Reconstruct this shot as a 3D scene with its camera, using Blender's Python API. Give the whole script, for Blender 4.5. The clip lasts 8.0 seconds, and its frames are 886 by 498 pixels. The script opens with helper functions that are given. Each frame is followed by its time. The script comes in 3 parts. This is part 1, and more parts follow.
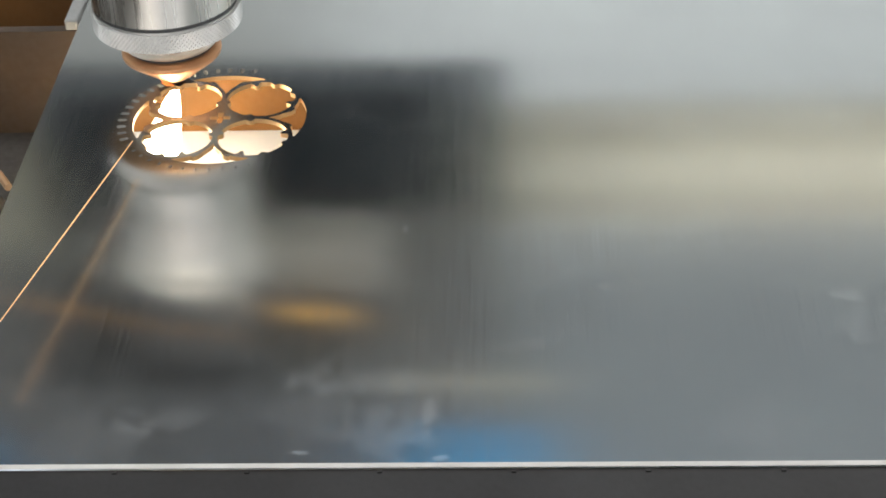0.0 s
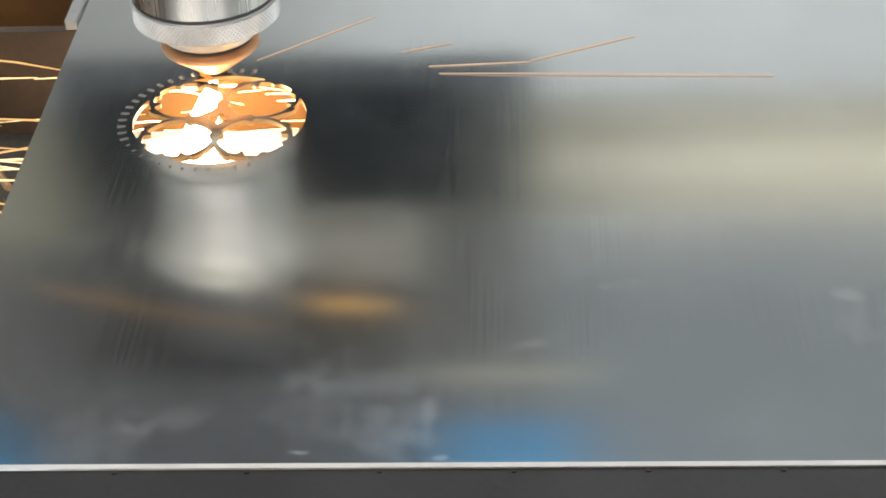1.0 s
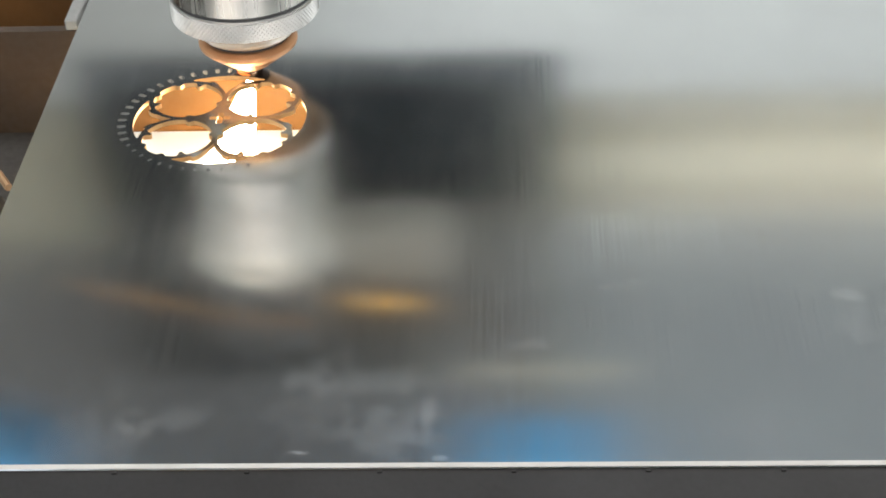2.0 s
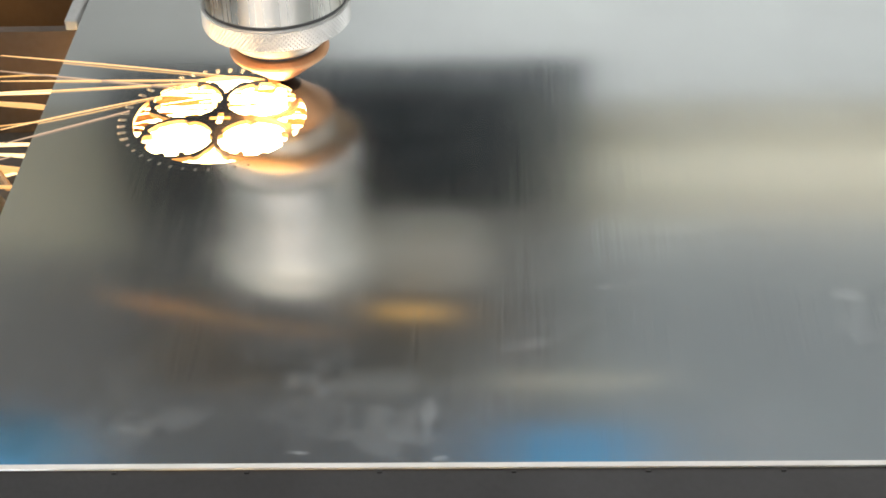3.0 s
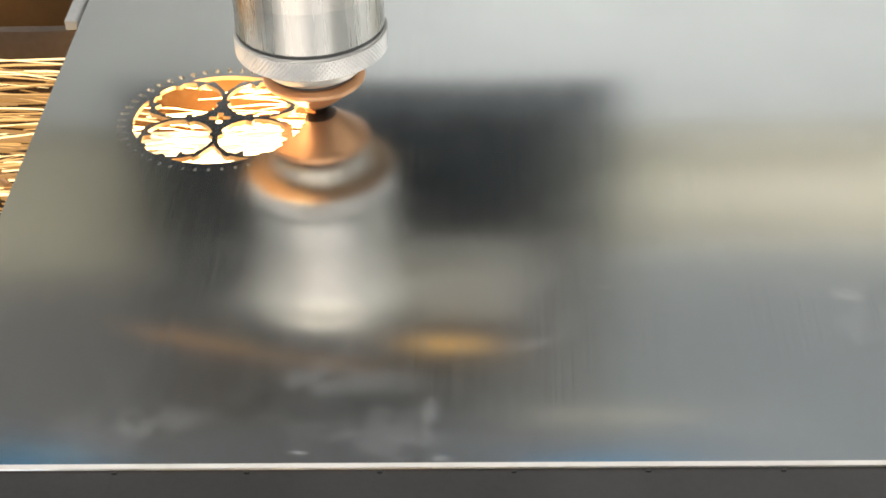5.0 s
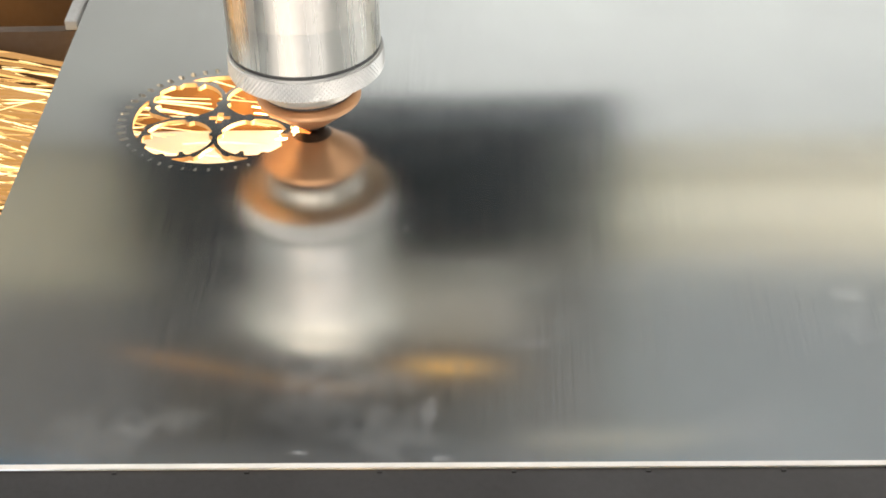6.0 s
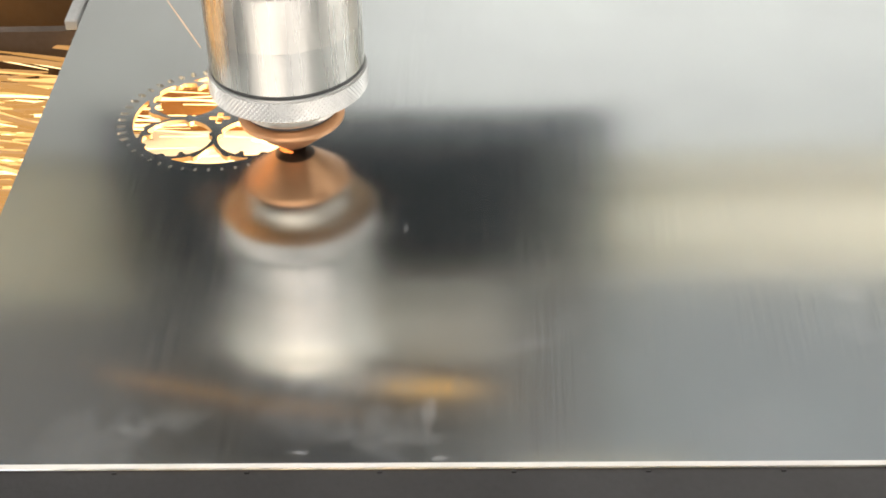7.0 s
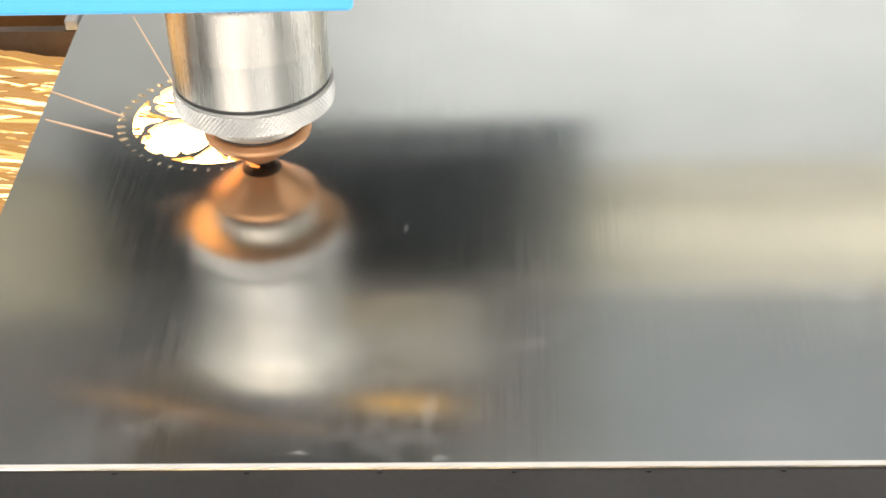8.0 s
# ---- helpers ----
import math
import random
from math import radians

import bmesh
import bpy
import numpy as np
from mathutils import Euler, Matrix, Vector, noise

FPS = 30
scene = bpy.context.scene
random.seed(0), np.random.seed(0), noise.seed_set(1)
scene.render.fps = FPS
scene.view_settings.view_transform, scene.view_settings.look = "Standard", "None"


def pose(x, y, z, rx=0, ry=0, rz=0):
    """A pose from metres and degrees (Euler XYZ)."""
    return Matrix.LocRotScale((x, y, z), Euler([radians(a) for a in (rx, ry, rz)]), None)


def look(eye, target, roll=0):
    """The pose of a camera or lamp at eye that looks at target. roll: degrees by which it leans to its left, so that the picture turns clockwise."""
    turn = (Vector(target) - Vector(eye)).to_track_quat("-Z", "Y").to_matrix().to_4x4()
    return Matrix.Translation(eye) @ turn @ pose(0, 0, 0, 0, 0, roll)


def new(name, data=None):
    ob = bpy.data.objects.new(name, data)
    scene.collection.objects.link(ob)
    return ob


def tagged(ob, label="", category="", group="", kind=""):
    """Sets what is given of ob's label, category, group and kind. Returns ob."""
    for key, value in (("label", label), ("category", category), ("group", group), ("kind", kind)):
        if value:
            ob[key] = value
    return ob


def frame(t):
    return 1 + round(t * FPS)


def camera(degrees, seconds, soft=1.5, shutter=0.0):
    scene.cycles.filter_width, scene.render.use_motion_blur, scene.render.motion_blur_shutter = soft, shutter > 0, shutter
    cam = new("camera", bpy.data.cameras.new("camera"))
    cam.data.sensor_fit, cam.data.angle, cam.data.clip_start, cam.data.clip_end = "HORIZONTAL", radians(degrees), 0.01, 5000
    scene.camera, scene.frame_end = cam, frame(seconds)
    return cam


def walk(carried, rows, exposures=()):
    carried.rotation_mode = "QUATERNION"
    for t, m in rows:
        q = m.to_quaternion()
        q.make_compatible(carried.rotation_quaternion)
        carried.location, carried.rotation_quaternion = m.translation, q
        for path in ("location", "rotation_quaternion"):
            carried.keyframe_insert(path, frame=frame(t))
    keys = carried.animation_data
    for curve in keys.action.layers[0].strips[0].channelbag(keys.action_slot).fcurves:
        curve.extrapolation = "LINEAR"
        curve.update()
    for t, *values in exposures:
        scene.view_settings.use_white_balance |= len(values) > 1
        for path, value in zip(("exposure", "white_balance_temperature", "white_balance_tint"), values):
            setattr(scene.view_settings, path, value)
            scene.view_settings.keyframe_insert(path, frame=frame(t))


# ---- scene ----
cam = camera(27.364, 8.0, soft=1.8)
U = 0.0243                                  # radius of the medallion cut in the sheet, metres; lengths below are in this unit
EYE = Vector((3.382, -18.126, 10.549))
AIM = Vector((-0.03895, 0.82445, -0.56463))
VIEW = look(EYE * U, (EYE + AIM) * U, -2.074)
walk(cam, [(0.0, VIEW), (8.0, VIEW)], exposures=[(0.0, -0.14, 6560, 11), (1.5, 0.0, 6620, 11), (3.5, 0.05, 6730, 11), (4.5, 0.08, 6840, 12), (6.0, 0.34, 7020, 13), (6.5, 0.37, 7020, 13), (8.0, 0.41, 7100, 13)])

# ---- light ----
world = bpy.data.worlds.new("sky")
scene.world = world
world.use_nodes = True
sky = world.node_tree.nodes.new("ShaderNodeTexSky")
sky.sky_type, sky.sun_disc = "NISHITA", False
sky.sun_elevation, sky.sun_rotation = radians(35), radians(200)
world.node_tree.links.new(sky.outputs[0], world.node_tree.nodes["Background"].inputs[0])
world.node_tree.nodes["Background"].inputs[1].default_value = 0.10


def window_light(name, at, target, w, h, watts, colour):
    lamp = bpy.data.lights.new(name, "AREA")
    lamp.shape, lamp.size, lamp.size_y, lamp.energy, lamp.color = "RECTANGLE", w, h, watts, colour
    ob = new(name, lamp)
    ob.matrix_world = look(at, target)
    return ob


window_light("window_light_lower", (0.0, -2.93, 0.25), (0.0, 0, 0.25), 4.6, 0.9, 48, (1.0, 0.97, 0.92))
window_light("window_light_upper", (0.0, -2.93, 1.54), (0.0, 0, 1.54), 4.6, 1.18, 25, (1.0, 0.97, 0.92))
# unseen fill in the south ceiling, added to brighten the barrel's reflection
window_light("barrel_fill_light", (0.0, -2.3, 2.156), (0.0, -2.3, 0), 4.4, 1.35, 34, (1.0, 0.98, 0.95))
window_light("skylight", (0.0, 0.45, 2.2), (0.0, 0.45, 0), 4.0, 1.5, 190, (0.97, 0.99, 1.0))


# ---- materials ----
def mat(name, colour, rough=0.5, metal=0.0, dark=None, scale=40.0, grain=400.0, bump=0.1, spread=0.08, stretch=(1, 1, 1), aniso=0.0):
    """A surface with stains at one scale and grain at another."""
    m = bpy.data.materials.new(name)
    m.use_nodes = True
    nt = m.node_tree
    b = nt.nodes["Principled BSDF"]
    link = nt.links.new
    co = nt.nodes.new("ShaderNodeTexCoord")
    mp = nt.nodes.new("ShaderNodeMapping")
    mp.inputs["Scale"].default_value = stretch
    link(co.outputs["Object"], mp.inputs[0])
    big = nt.nodes.new("ShaderNodeTexNoise")
    big.inputs["Scale"].default_value, big.inputs["Detail"].default_value = scale, 5
    link(co.outputs["Object"], big.inputs["Vector"])
    fine = nt.nodes.new("ShaderNodeTexNoise")
    fine.inputs["Scale"].default_value, fine.inputs["Detail"].default_value = grain, 3
    link(mp.outputs[0], fine.inputs["Vector"])
    ramp = nt.nodes.new("ShaderNodeValToRGB")
    ramp.color_ramp.elements[0].position, ramp.color_ramp.elements[1].position = 0.35, 0.65
    d = dark or tuple(c * 0.75 for c in colour)
    ramp.color_ramp.elements[0].color, ramp.color_ramp.elements[1].color = (*d, 1), (*colour, 1)
    link(big.outputs[0], ramp.inputs[0])
    link(ramp.outputs[0], b.inputs["Base Color"])
    mr = nt.nodes.new("ShaderNodeMapRange")
    mr.inputs[1].default_value, mr.inputs[2].default_value = 0.3, 0.7
    mr.inputs[3].default_value, mr.inputs[4].default_value = max(0.02, rough - spread), rough + spread
    link(fine.outputs[0], mr.inputs[0])
    link(mr.outputs[0], b.inputs["Roughness"])
    b.inputs["Metallic"].default_value = metal
    b.inputs["Anisotropic"].default_value = aniso
    if bump:
        bp = nt.nodes.new("ShaderNodeBump")
        bp.inputs["Strength"].default_value, bp.inputs["Distance"].default_value = bump, 0.0004
        link(fine.outputs[0], bp.inputs["Height"])
        link(bp.outputs[0], b.inputs["Normal"])
    return m


def glow(name, colour, strength):
    m = bpy.data.materials.new(name)
    m.use_nodes = True
    b = m.node_tree.nodes["Principled BSDF"]
    b.inputs["Base Color"].default_value = (0.02, 0.01, 0.005, 1)
    b.inputs["Emission Color"].default_value = (*colour, 1)
    b.inputs["Emission Strength"].default_value = strength
    return m


SHEET = mat("brushed_stainless", (0.62, 0.63, 0.62), 0.172, 1.0, (0.58, 0.585, 0.58), 22, 1100, 0.004, 0.01, (1.0, 0.02, 1.0), 0.88)
CUT = mat("heat_tinted_cut_edge", (0.66, 0.42, 0.19), 0.4, 0.4, (0.50, 0.29, 0.12), 200, 900, 0.2)
EDGE = mat("sheared_steel_edge", (0.82, 0.82, 0.80), 0.45, 0.2, (0.72, 0.72, 0.70), 80, 900, 0.1)


SPOTS = [(6.6, -3.58, 0.18, 0.16, 0.15), (4.31, -3.41, 0.1, 0.05, 0.17), (1.46, -5.9, 0.12, 0.04, 0.34), (2.26, -2.35, 0.035, 0.11, 0.29), (-0.69, -3.67, 0.06, 0.03, 0.25), (0.86, -4.52, 0.04, 0.1, 0.15), (2.31, -5.66, 0.45, 0.4, 0.12), (3.48, -4.34, 0.25, 0.12, 0.13), (0.19, -5.44, 0.4, 0.2, 0.10), (2.6, -5.38, 0.06, 0.35, 0.13), (1.96, -4.93, 0.9, 0.25, 0.08), (1.55, -5.09, 0.5, 0.8, 0.06), (-0.49, -5.71, 0.6, 0.4, 0.08), (5.53, -5.61, 0.5, 0.6, 0.05), (2.56, -3.43, 0.03, 0.04, 0.25), (2.72, -5.98, 0.1, 0.04, 0.29), (6.67, -4.12, 0.2, 0.3, 0.08)]


def smear(m):
    """Hazy finger smears and wiped patches on the sheet: rougher, a little paler."""
    nt = m.node_tree
    b = nt.nodes["Principled BSDF"]
    link = nt.links.new
    co = nt.nodes.new("ShaderNodeTexCoord")
    warp = nt.nodes.new("ShaderNodeTexNoise")
    warp.inputs["Scale"].default_value, warp.inputs["Detail"].default_value, warp.inputs["Distortion"].default_value = 48, 7, 1.2
    link(co.outputs["Object"], warp.inputs["Vector"])
    mask = nt.nodes.new("ShaderNodeMapRange")
    mask.inputs[1].default_value, mask.inputs[2].default_value, mask.inputs[4].default_value = 0.5, 0.9, 1.0
    link(warp.outputs[0], mask.inputs[0])
    lines = nt.nodes.new("ShaderNodeTexNoise")
    mp = nt.nodes.new("ShaderNodeMapping")
    mp.inputs["Scale"].default_value = (1.0, 0.018, 1.0)
    mp.inputs["Rotation"].default_value = (0, 0, radians(-3))
    link(co.outputs["Object"], mp.inputs[0])
    link(mp.outputs[0], lines.inputs["Vector"])
    lines.inputs["Scale"].default_value, lines.inputs["Detail"].default_value = 1300, 4
    streak = nt.nodes.new("ShaderNodeMapRange")
    streak.inputs[1].default_value, streak.inputs[2].default_value, streak.inputs[3].default_value, streak.inputs[4].default_value = 0.35, 0.7, -0.020, 0.020
    link(lines.outputs[0], streak.inputs[0])
    rough = nt.nodes.new("ShaderNodeMath")
    rough.operation = "MULTIPLY_ADD"
    rough.inputs[1].default_value = 0.035
    link(mask.outputs[0], rough.inputs[0])
    old = b.inputs["Roughness"].links[0].from_socket
    link(old, rough.inputs[2])
    more = nt.nodes.new("ShaderNodeMath")
    link(rough.outputs[0], more.inputs[0])
    link(streak.outputs[0], more.inputs[1])
    link(more.outputs[0], b.inputs["Roughness"])
    metal = nt.nodes.new("ShaderNodeMapRange")
    metal.inputs[3].default_value, metal.inputs[4].default_value = 1.0, 0.70
    # wiped patches and small scuffs: centre, half width, half length, strength
    total = nt.nodes.new("ShaderNodeMath")
    total.operation = "MULTIPLY"
    total.inputs[1].default_value = 0.04
    link(mask.outputs[0], total.inputs[0])
    spot_noise = nt.nodes.new("ShaderNodeTexNoise")
    spot_noise.inputs["Scale"].default_value, spot_noise.inputs["Detail"].default_value = 150, 6
    link(co.outputs["Object"], spot_noise.inputs["Vector"])
    for x, y, hw, hl, amount in SPOTS:
        shift = nt.nodes.new("ShaderNodeMapping")
        shift.vector_type = "POINT"
        shift.inputs["Scale"].default_value = (1 / (hw * U), 1 / (hl * U), 0)
        shift.inputs["Location"].default_value = (-x / hw, -y / hl, 0)
        link(co.outputs["Object"], shift.inputs[0])
        far = nt.nodes.new("ShaderNodeVectorMath")
        far.operation = "LENGTH"
        link(shift.outputs[0], far.inputs[0])
        wob = nt.nodes.new("ShaderNodeMath")
        wob.operation = "MULTIPLY_ADD"
        wob.inputs[1].default_value, wob.inputs[2].default_value = 2.6, -1.3
        link(spot_noise.outputs[0], wob.inputs[0])
        dist = nt.nodes.new("ShaderNodeMath")
        link(far.outputs["Value"], dist.inputs[0])
        link(wob.outputs[0], dist.inputs[1])
        fall = nt.nodes.new("ShaderNodeMapRange")
        fall.interpolation_type = "SMOOTHSTEP"
        fall.inputs[1].default_value, fall.inputs[2].default_value, fall.inputs[3].default_value, fall.inputs[4].default_value = 0.2, 1.2, amount, 0.0
        link(dist.outputs[0], fall.inputs[0])
        plus = nt.nodes.new("ShaderNodeMath")
        link(total.outputs[0], plus.inputs[0])
        link(fall.outputs[0], plus.inputs[1])
        total = plus
    link(total.outputs[0], metal.inputs[0])
    link(metal.outputs[0], b.inputs["Metallic"])


smear(SHEET)
grainway = SHEET.node_tree.nodes.new("ShaderNodeTangent")
grainway.direction_type, grainway.uv_map = "UV_MAP", "grain"
SHEET.node_tree.links.new(grainway.outputs[0], SHEET.node_tree.nodes["Principled BSDF"].inputs["Tangent"])
STEEL = mat("turned_steel", (0.70, 0.665, 0.61), 0.27, 1.0, (0.65, 0.615, 0.56), 30, 500, 0.0, 0.05, (1.0, 1.0, 0.03))
BRUSHED = mat("brushed_barrel_steel", (0.63, 0.61, 0.565), 0.27, 1.0, (0.57, 0.55, 0.51), 30, 500, 0.0, 0.06, (1.0, 1.0, 0.03))
WORN = mat("worn_collar_steel", (0.60, 0.57, 0.52), 0.42, 1.0, (0.42, 0.39, 0.34), 60, 700, 0.04)
KNURL = mat("knurled_steel", (0.57, 0.56, 0.54), 0.42, 1.0, None, 60, 900, 0.05)
COPPER = mat("copper", (0.66, 0.37, 0.205), 0.46, 1.0, (0.57, 0.31, 0.165), 90, 500, 0.006, 0.04)
BRONZE = mat("dull_bronze", (0.42, 0.27, 0.15), 0.42, 0.85, (0.33, 0.20, 0.11), 90, 600, 0.03)
DARK_COPPER = mat("dark_copper", (0.12, 0.065, 0.04), 0.5, 0.7, (0.05, 0.03, 0.02), 300, 900, 0.1)
RUBBER = mat("black_rubber", (0.03, 0.03, 0.03), 0.6)
BLUE = mat("blue_enamel", (0.09, 0.50, 0.96), 0.35, 0.0, (0.08, 0.46, 0.92), 15, 500, 0.03)
SILVER = mat("silver_grey_enamel", (0.32, 0.307, 0.27), 0.5, 0.0, (0.275, 0.265, 0.23), 20, 300, 0.05)
SHIELD = mat("shield_grey", (0.120, 0.120, 0.115), 0.6, 0.0, (0.10, 0.10, 0.096), 12, 300, 0.05)
# paler tones for the plate's borders: its blurred reflection put into the colour
RIGHT_SOFT = mat("grey_green_soft_edge", (0.070, 0.080, 0.078), 0.55, 0.0, (0.058, 0.067, 0.065), 20, 300, 0.05)
LOW_SOFT = mat("blue_grey_soft_edge", (0.060, 0.072, 0.084), 0.5, 0.0, (0.050, 0.061, 0.072), 20, 300, 0.05)
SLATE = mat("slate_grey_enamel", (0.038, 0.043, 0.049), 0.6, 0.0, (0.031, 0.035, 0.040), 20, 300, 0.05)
DARK = mat("dark_enamel", (0.022, 0.028, 0.034), 0.7, 0.0, None, 20, 300, 0.05)
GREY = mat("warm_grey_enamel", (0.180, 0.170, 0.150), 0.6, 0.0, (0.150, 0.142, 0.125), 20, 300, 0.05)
HOUSE = mat("pale_warm_grey_enamel", (0.108, 0.114, 0.121), 0.55, 0.0, (0.09, 0.095, 0.101), 20, 300, 0.05)
BEIGE = mat("beige_enamel", (0.58, 0.556, 0.455), 0.45, 0.0, (0.54, 0.516, 0.415), 12, 300, 0.03)
# lighter copy of the beam's beige, for the band that catches the skylight
BEIGE_LIT = mat("beige_enamel_lit", (0.78, 0.745, 0.60), 0.45, 0.0, (0.73, 0.695, 0.55), 12, 300, 0.03)
BLACK = mat("black_paint", (0.013, 0.0125, 0.012), 0.55, 0.0, (0.009, 0.0085, 0.008), 30, 500, 0.2)
TRAY = mat("pale_tray", (0.76, 0.83, 0.92), 0.5, 0.0, (0.70, 0.76, 0.84), 30, 600, 0.1)
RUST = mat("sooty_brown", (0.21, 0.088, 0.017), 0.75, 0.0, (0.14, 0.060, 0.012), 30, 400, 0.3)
# darker brown for the panel's left part: weaker melt light put into the colour
BROWN_SHADED = mat("shaded_brown", (0.044, 0.024, 0.010), 0.8, 0.0, (0.024, 0.014, 0.007), 45, 400, 0.3)
SOOT = mat("grey_bed_paint", (0.020, 0.017, 0.012), 0.7, 0.0, (0.012, 0.010, 0.008), 30, 400, 0.3)
PALE = mat("pale_grey_paint", (0.22, 0.22, 0.21), 0.5)
WALL_DARK = mat("darker_wall_grey", (0.40, 0.41, 0.40), 0.6, 0.0, (0.35, 0.36, 0.35), 2.0, 60, 0.1)
OLIVE = mat("olive_grey", (0.40, 0.375, 0.27), 0.5, 0.0, (0.34, 0.32, 0.23), 12, 300, 0.05)
WALL = mat("wall_paint", (0.76, 0.80, 0.81), 0.8, 0.0, (0.71, 0.75, 0.76), 1.5, 60, 0.1)
CEIL = mat("ceiling_paint", (0.51, 0.54, 0.57), 0.8, 0.0, (0.465, 0.495, 0.525), 1.5, 60, 0.1)
FLOOR = mat("concrete", (0.24, 0.24, 0.23), 0.7, 0.0, (0.17, 0.17, 0.16), 3, 120, 0.3)
SPARK = glow("spark_glow", (1.0, 0.58, 0.25), 1.5)
WHITE_SPARK = glow("white_hot_spark_glow", (1.0, 0.60, 0.26), 9.0)
BEAM_SPARK = glow("orange_spark_glow", (1.0, 0.42, 0.12), 6.0)
PALE_GOLD = glow("pale_gold_glow", (1.0, 0.74, 0.36), 2.2)
# weak emission that paints the gold-lit bed floor
FLOOR_GOLD = glow("lit_floor_gold", (1.0, 0.52, 0.15), 0.45)
ORANGE = mat("orange_hose_rubber", (0.72, 0.40, 0.16), 0.5, 0.0, (0.62, 0.33, 0.12), 60, 500, 0.05)
FAINT = glow("fading_spark_glow", (1.0, 0.70, 0.48), 0.62)
EMBER = glow("ember_glow", (1.0, 0.55, 0.19), 1.15)
MOLTEN = glow("molten_glow", (1.0, 0.62, 0.26), 26.0)
PLUME = glow("melt_glow", (1.0, 0.80, 0.52), 40.0)
# emission of the strip that stands in for a yellowish reflection
AMBER = glow("amber_strip_glow", (1.0, 0.58, 0.15), 1.7)
for flat_paint in (BLACK, DARK):
    flat_paint.node_tree.nodes["Principled BSDF"].inputs["Specular IOR Level"].default_value = 0.15
HOT = glow("kerf_glow", (1.0, 0.24, 0.05), 3.0)


# ---- building blocks ----
def part(name, bm, material, parent=None, label="", at=(0, 0, 0), smooth=False):
    """Links a bmesh, drawn in units of U, as one mesh object."""
    bmesh.ops.scale(bm, vec=(U, U, U), verts=bm.verts)
    me = bpy.data.meshes.new(name)
    bm.to_mesh(me)
    bm.free()
    me.materials.append(material)
    if smooth:
        for p in me.polygons:
            p.use_smooth = True
        me.set_sharp_from_angle(angle=radians(35))
    ob = new(name, me)
    ob.location = Vector(at) * U
    if parent:
        ob.parent = parent
    if label:
        tagged(ob, label)
    return ob


def thing(name, label, category, at=(0, 0, 0), group="", kind=""):
    ob = new(name)
    ob.empty_display_size = 0.01
    ob.location = Vector(at) * U
    return tagged(ob, label, category, group, kind)


def box(x0, x1, y0, y1, z0, z1, bevel=0.0):
    bm = bmesh.new()
    bmesh.ops.create_cube(bm, size=1)
    for v in bm.verts:
        v.co = Vector((x0 if v.co.x < 0 else x1, y0 if v.co.y < 0 else y1, z0 if v.co.z < 0 else z1))
    if bevel:
        bmesh.ops.bevel(bm, geom=bm.edges[:], offset=bevel, segments=3, profile=0.5, affect="EDGES")
    return bm


def lathe(profile, seg=128, bm=None):
    """A closed ring of (radius, height) pairs turned round the z axis."""
    bm = bm or bmesh.new()
    rings = []
    for i in range(seg):
        a = 2 * math.pi * i / seg
        rings.append([bm.verts.new((r * math.cos(a), r * math.sin(a), z)) for r, z in profile])
    n = len(profile)
    for i in range(seg):
        p, q = rings[i], rings[(i + 1) % seg]
        for k in range(n):
            bm.faces.new((p[k], q[k], q[(k + 1) % n], p[(k + 1) % n]))
    bmesh.ops.recalc_face_normals(bm, faces=bm.faces)
    return bm


def tube(points, radii, seg=8, bm=None):
    """A bent rod through the points."""
    bm = bm or bmesh.new()
    pts = [Vector(p) for p in points]
    rings = []
    for i, p in enumerate(pts):
        way = (pts[min(i + 1, len(pts) - 1)] - pts[max(i - 1, 0)]).normalized()
        side = way.cross(Vector((0.13, 0.21, 0.97))).normalized()
        up = side.cross(way)
        rings.append([bm.verts.new(p + (side * math.cos(2 * math.pi * k / seg) + up * math.sin(2 * math.pi * k / seg)) * radii[i]) for k in range(seg)])
    for a, b in zip(rings, rings[1:]):
        for k in range(seg):
            bm.faces.new((a[k], a[(k + 1) % seg], b[(k + 1) % seg], b[k]))
    bm.faces.new(rings[0][::-1])
    bm.faces.new(rings[-1])
    return bm


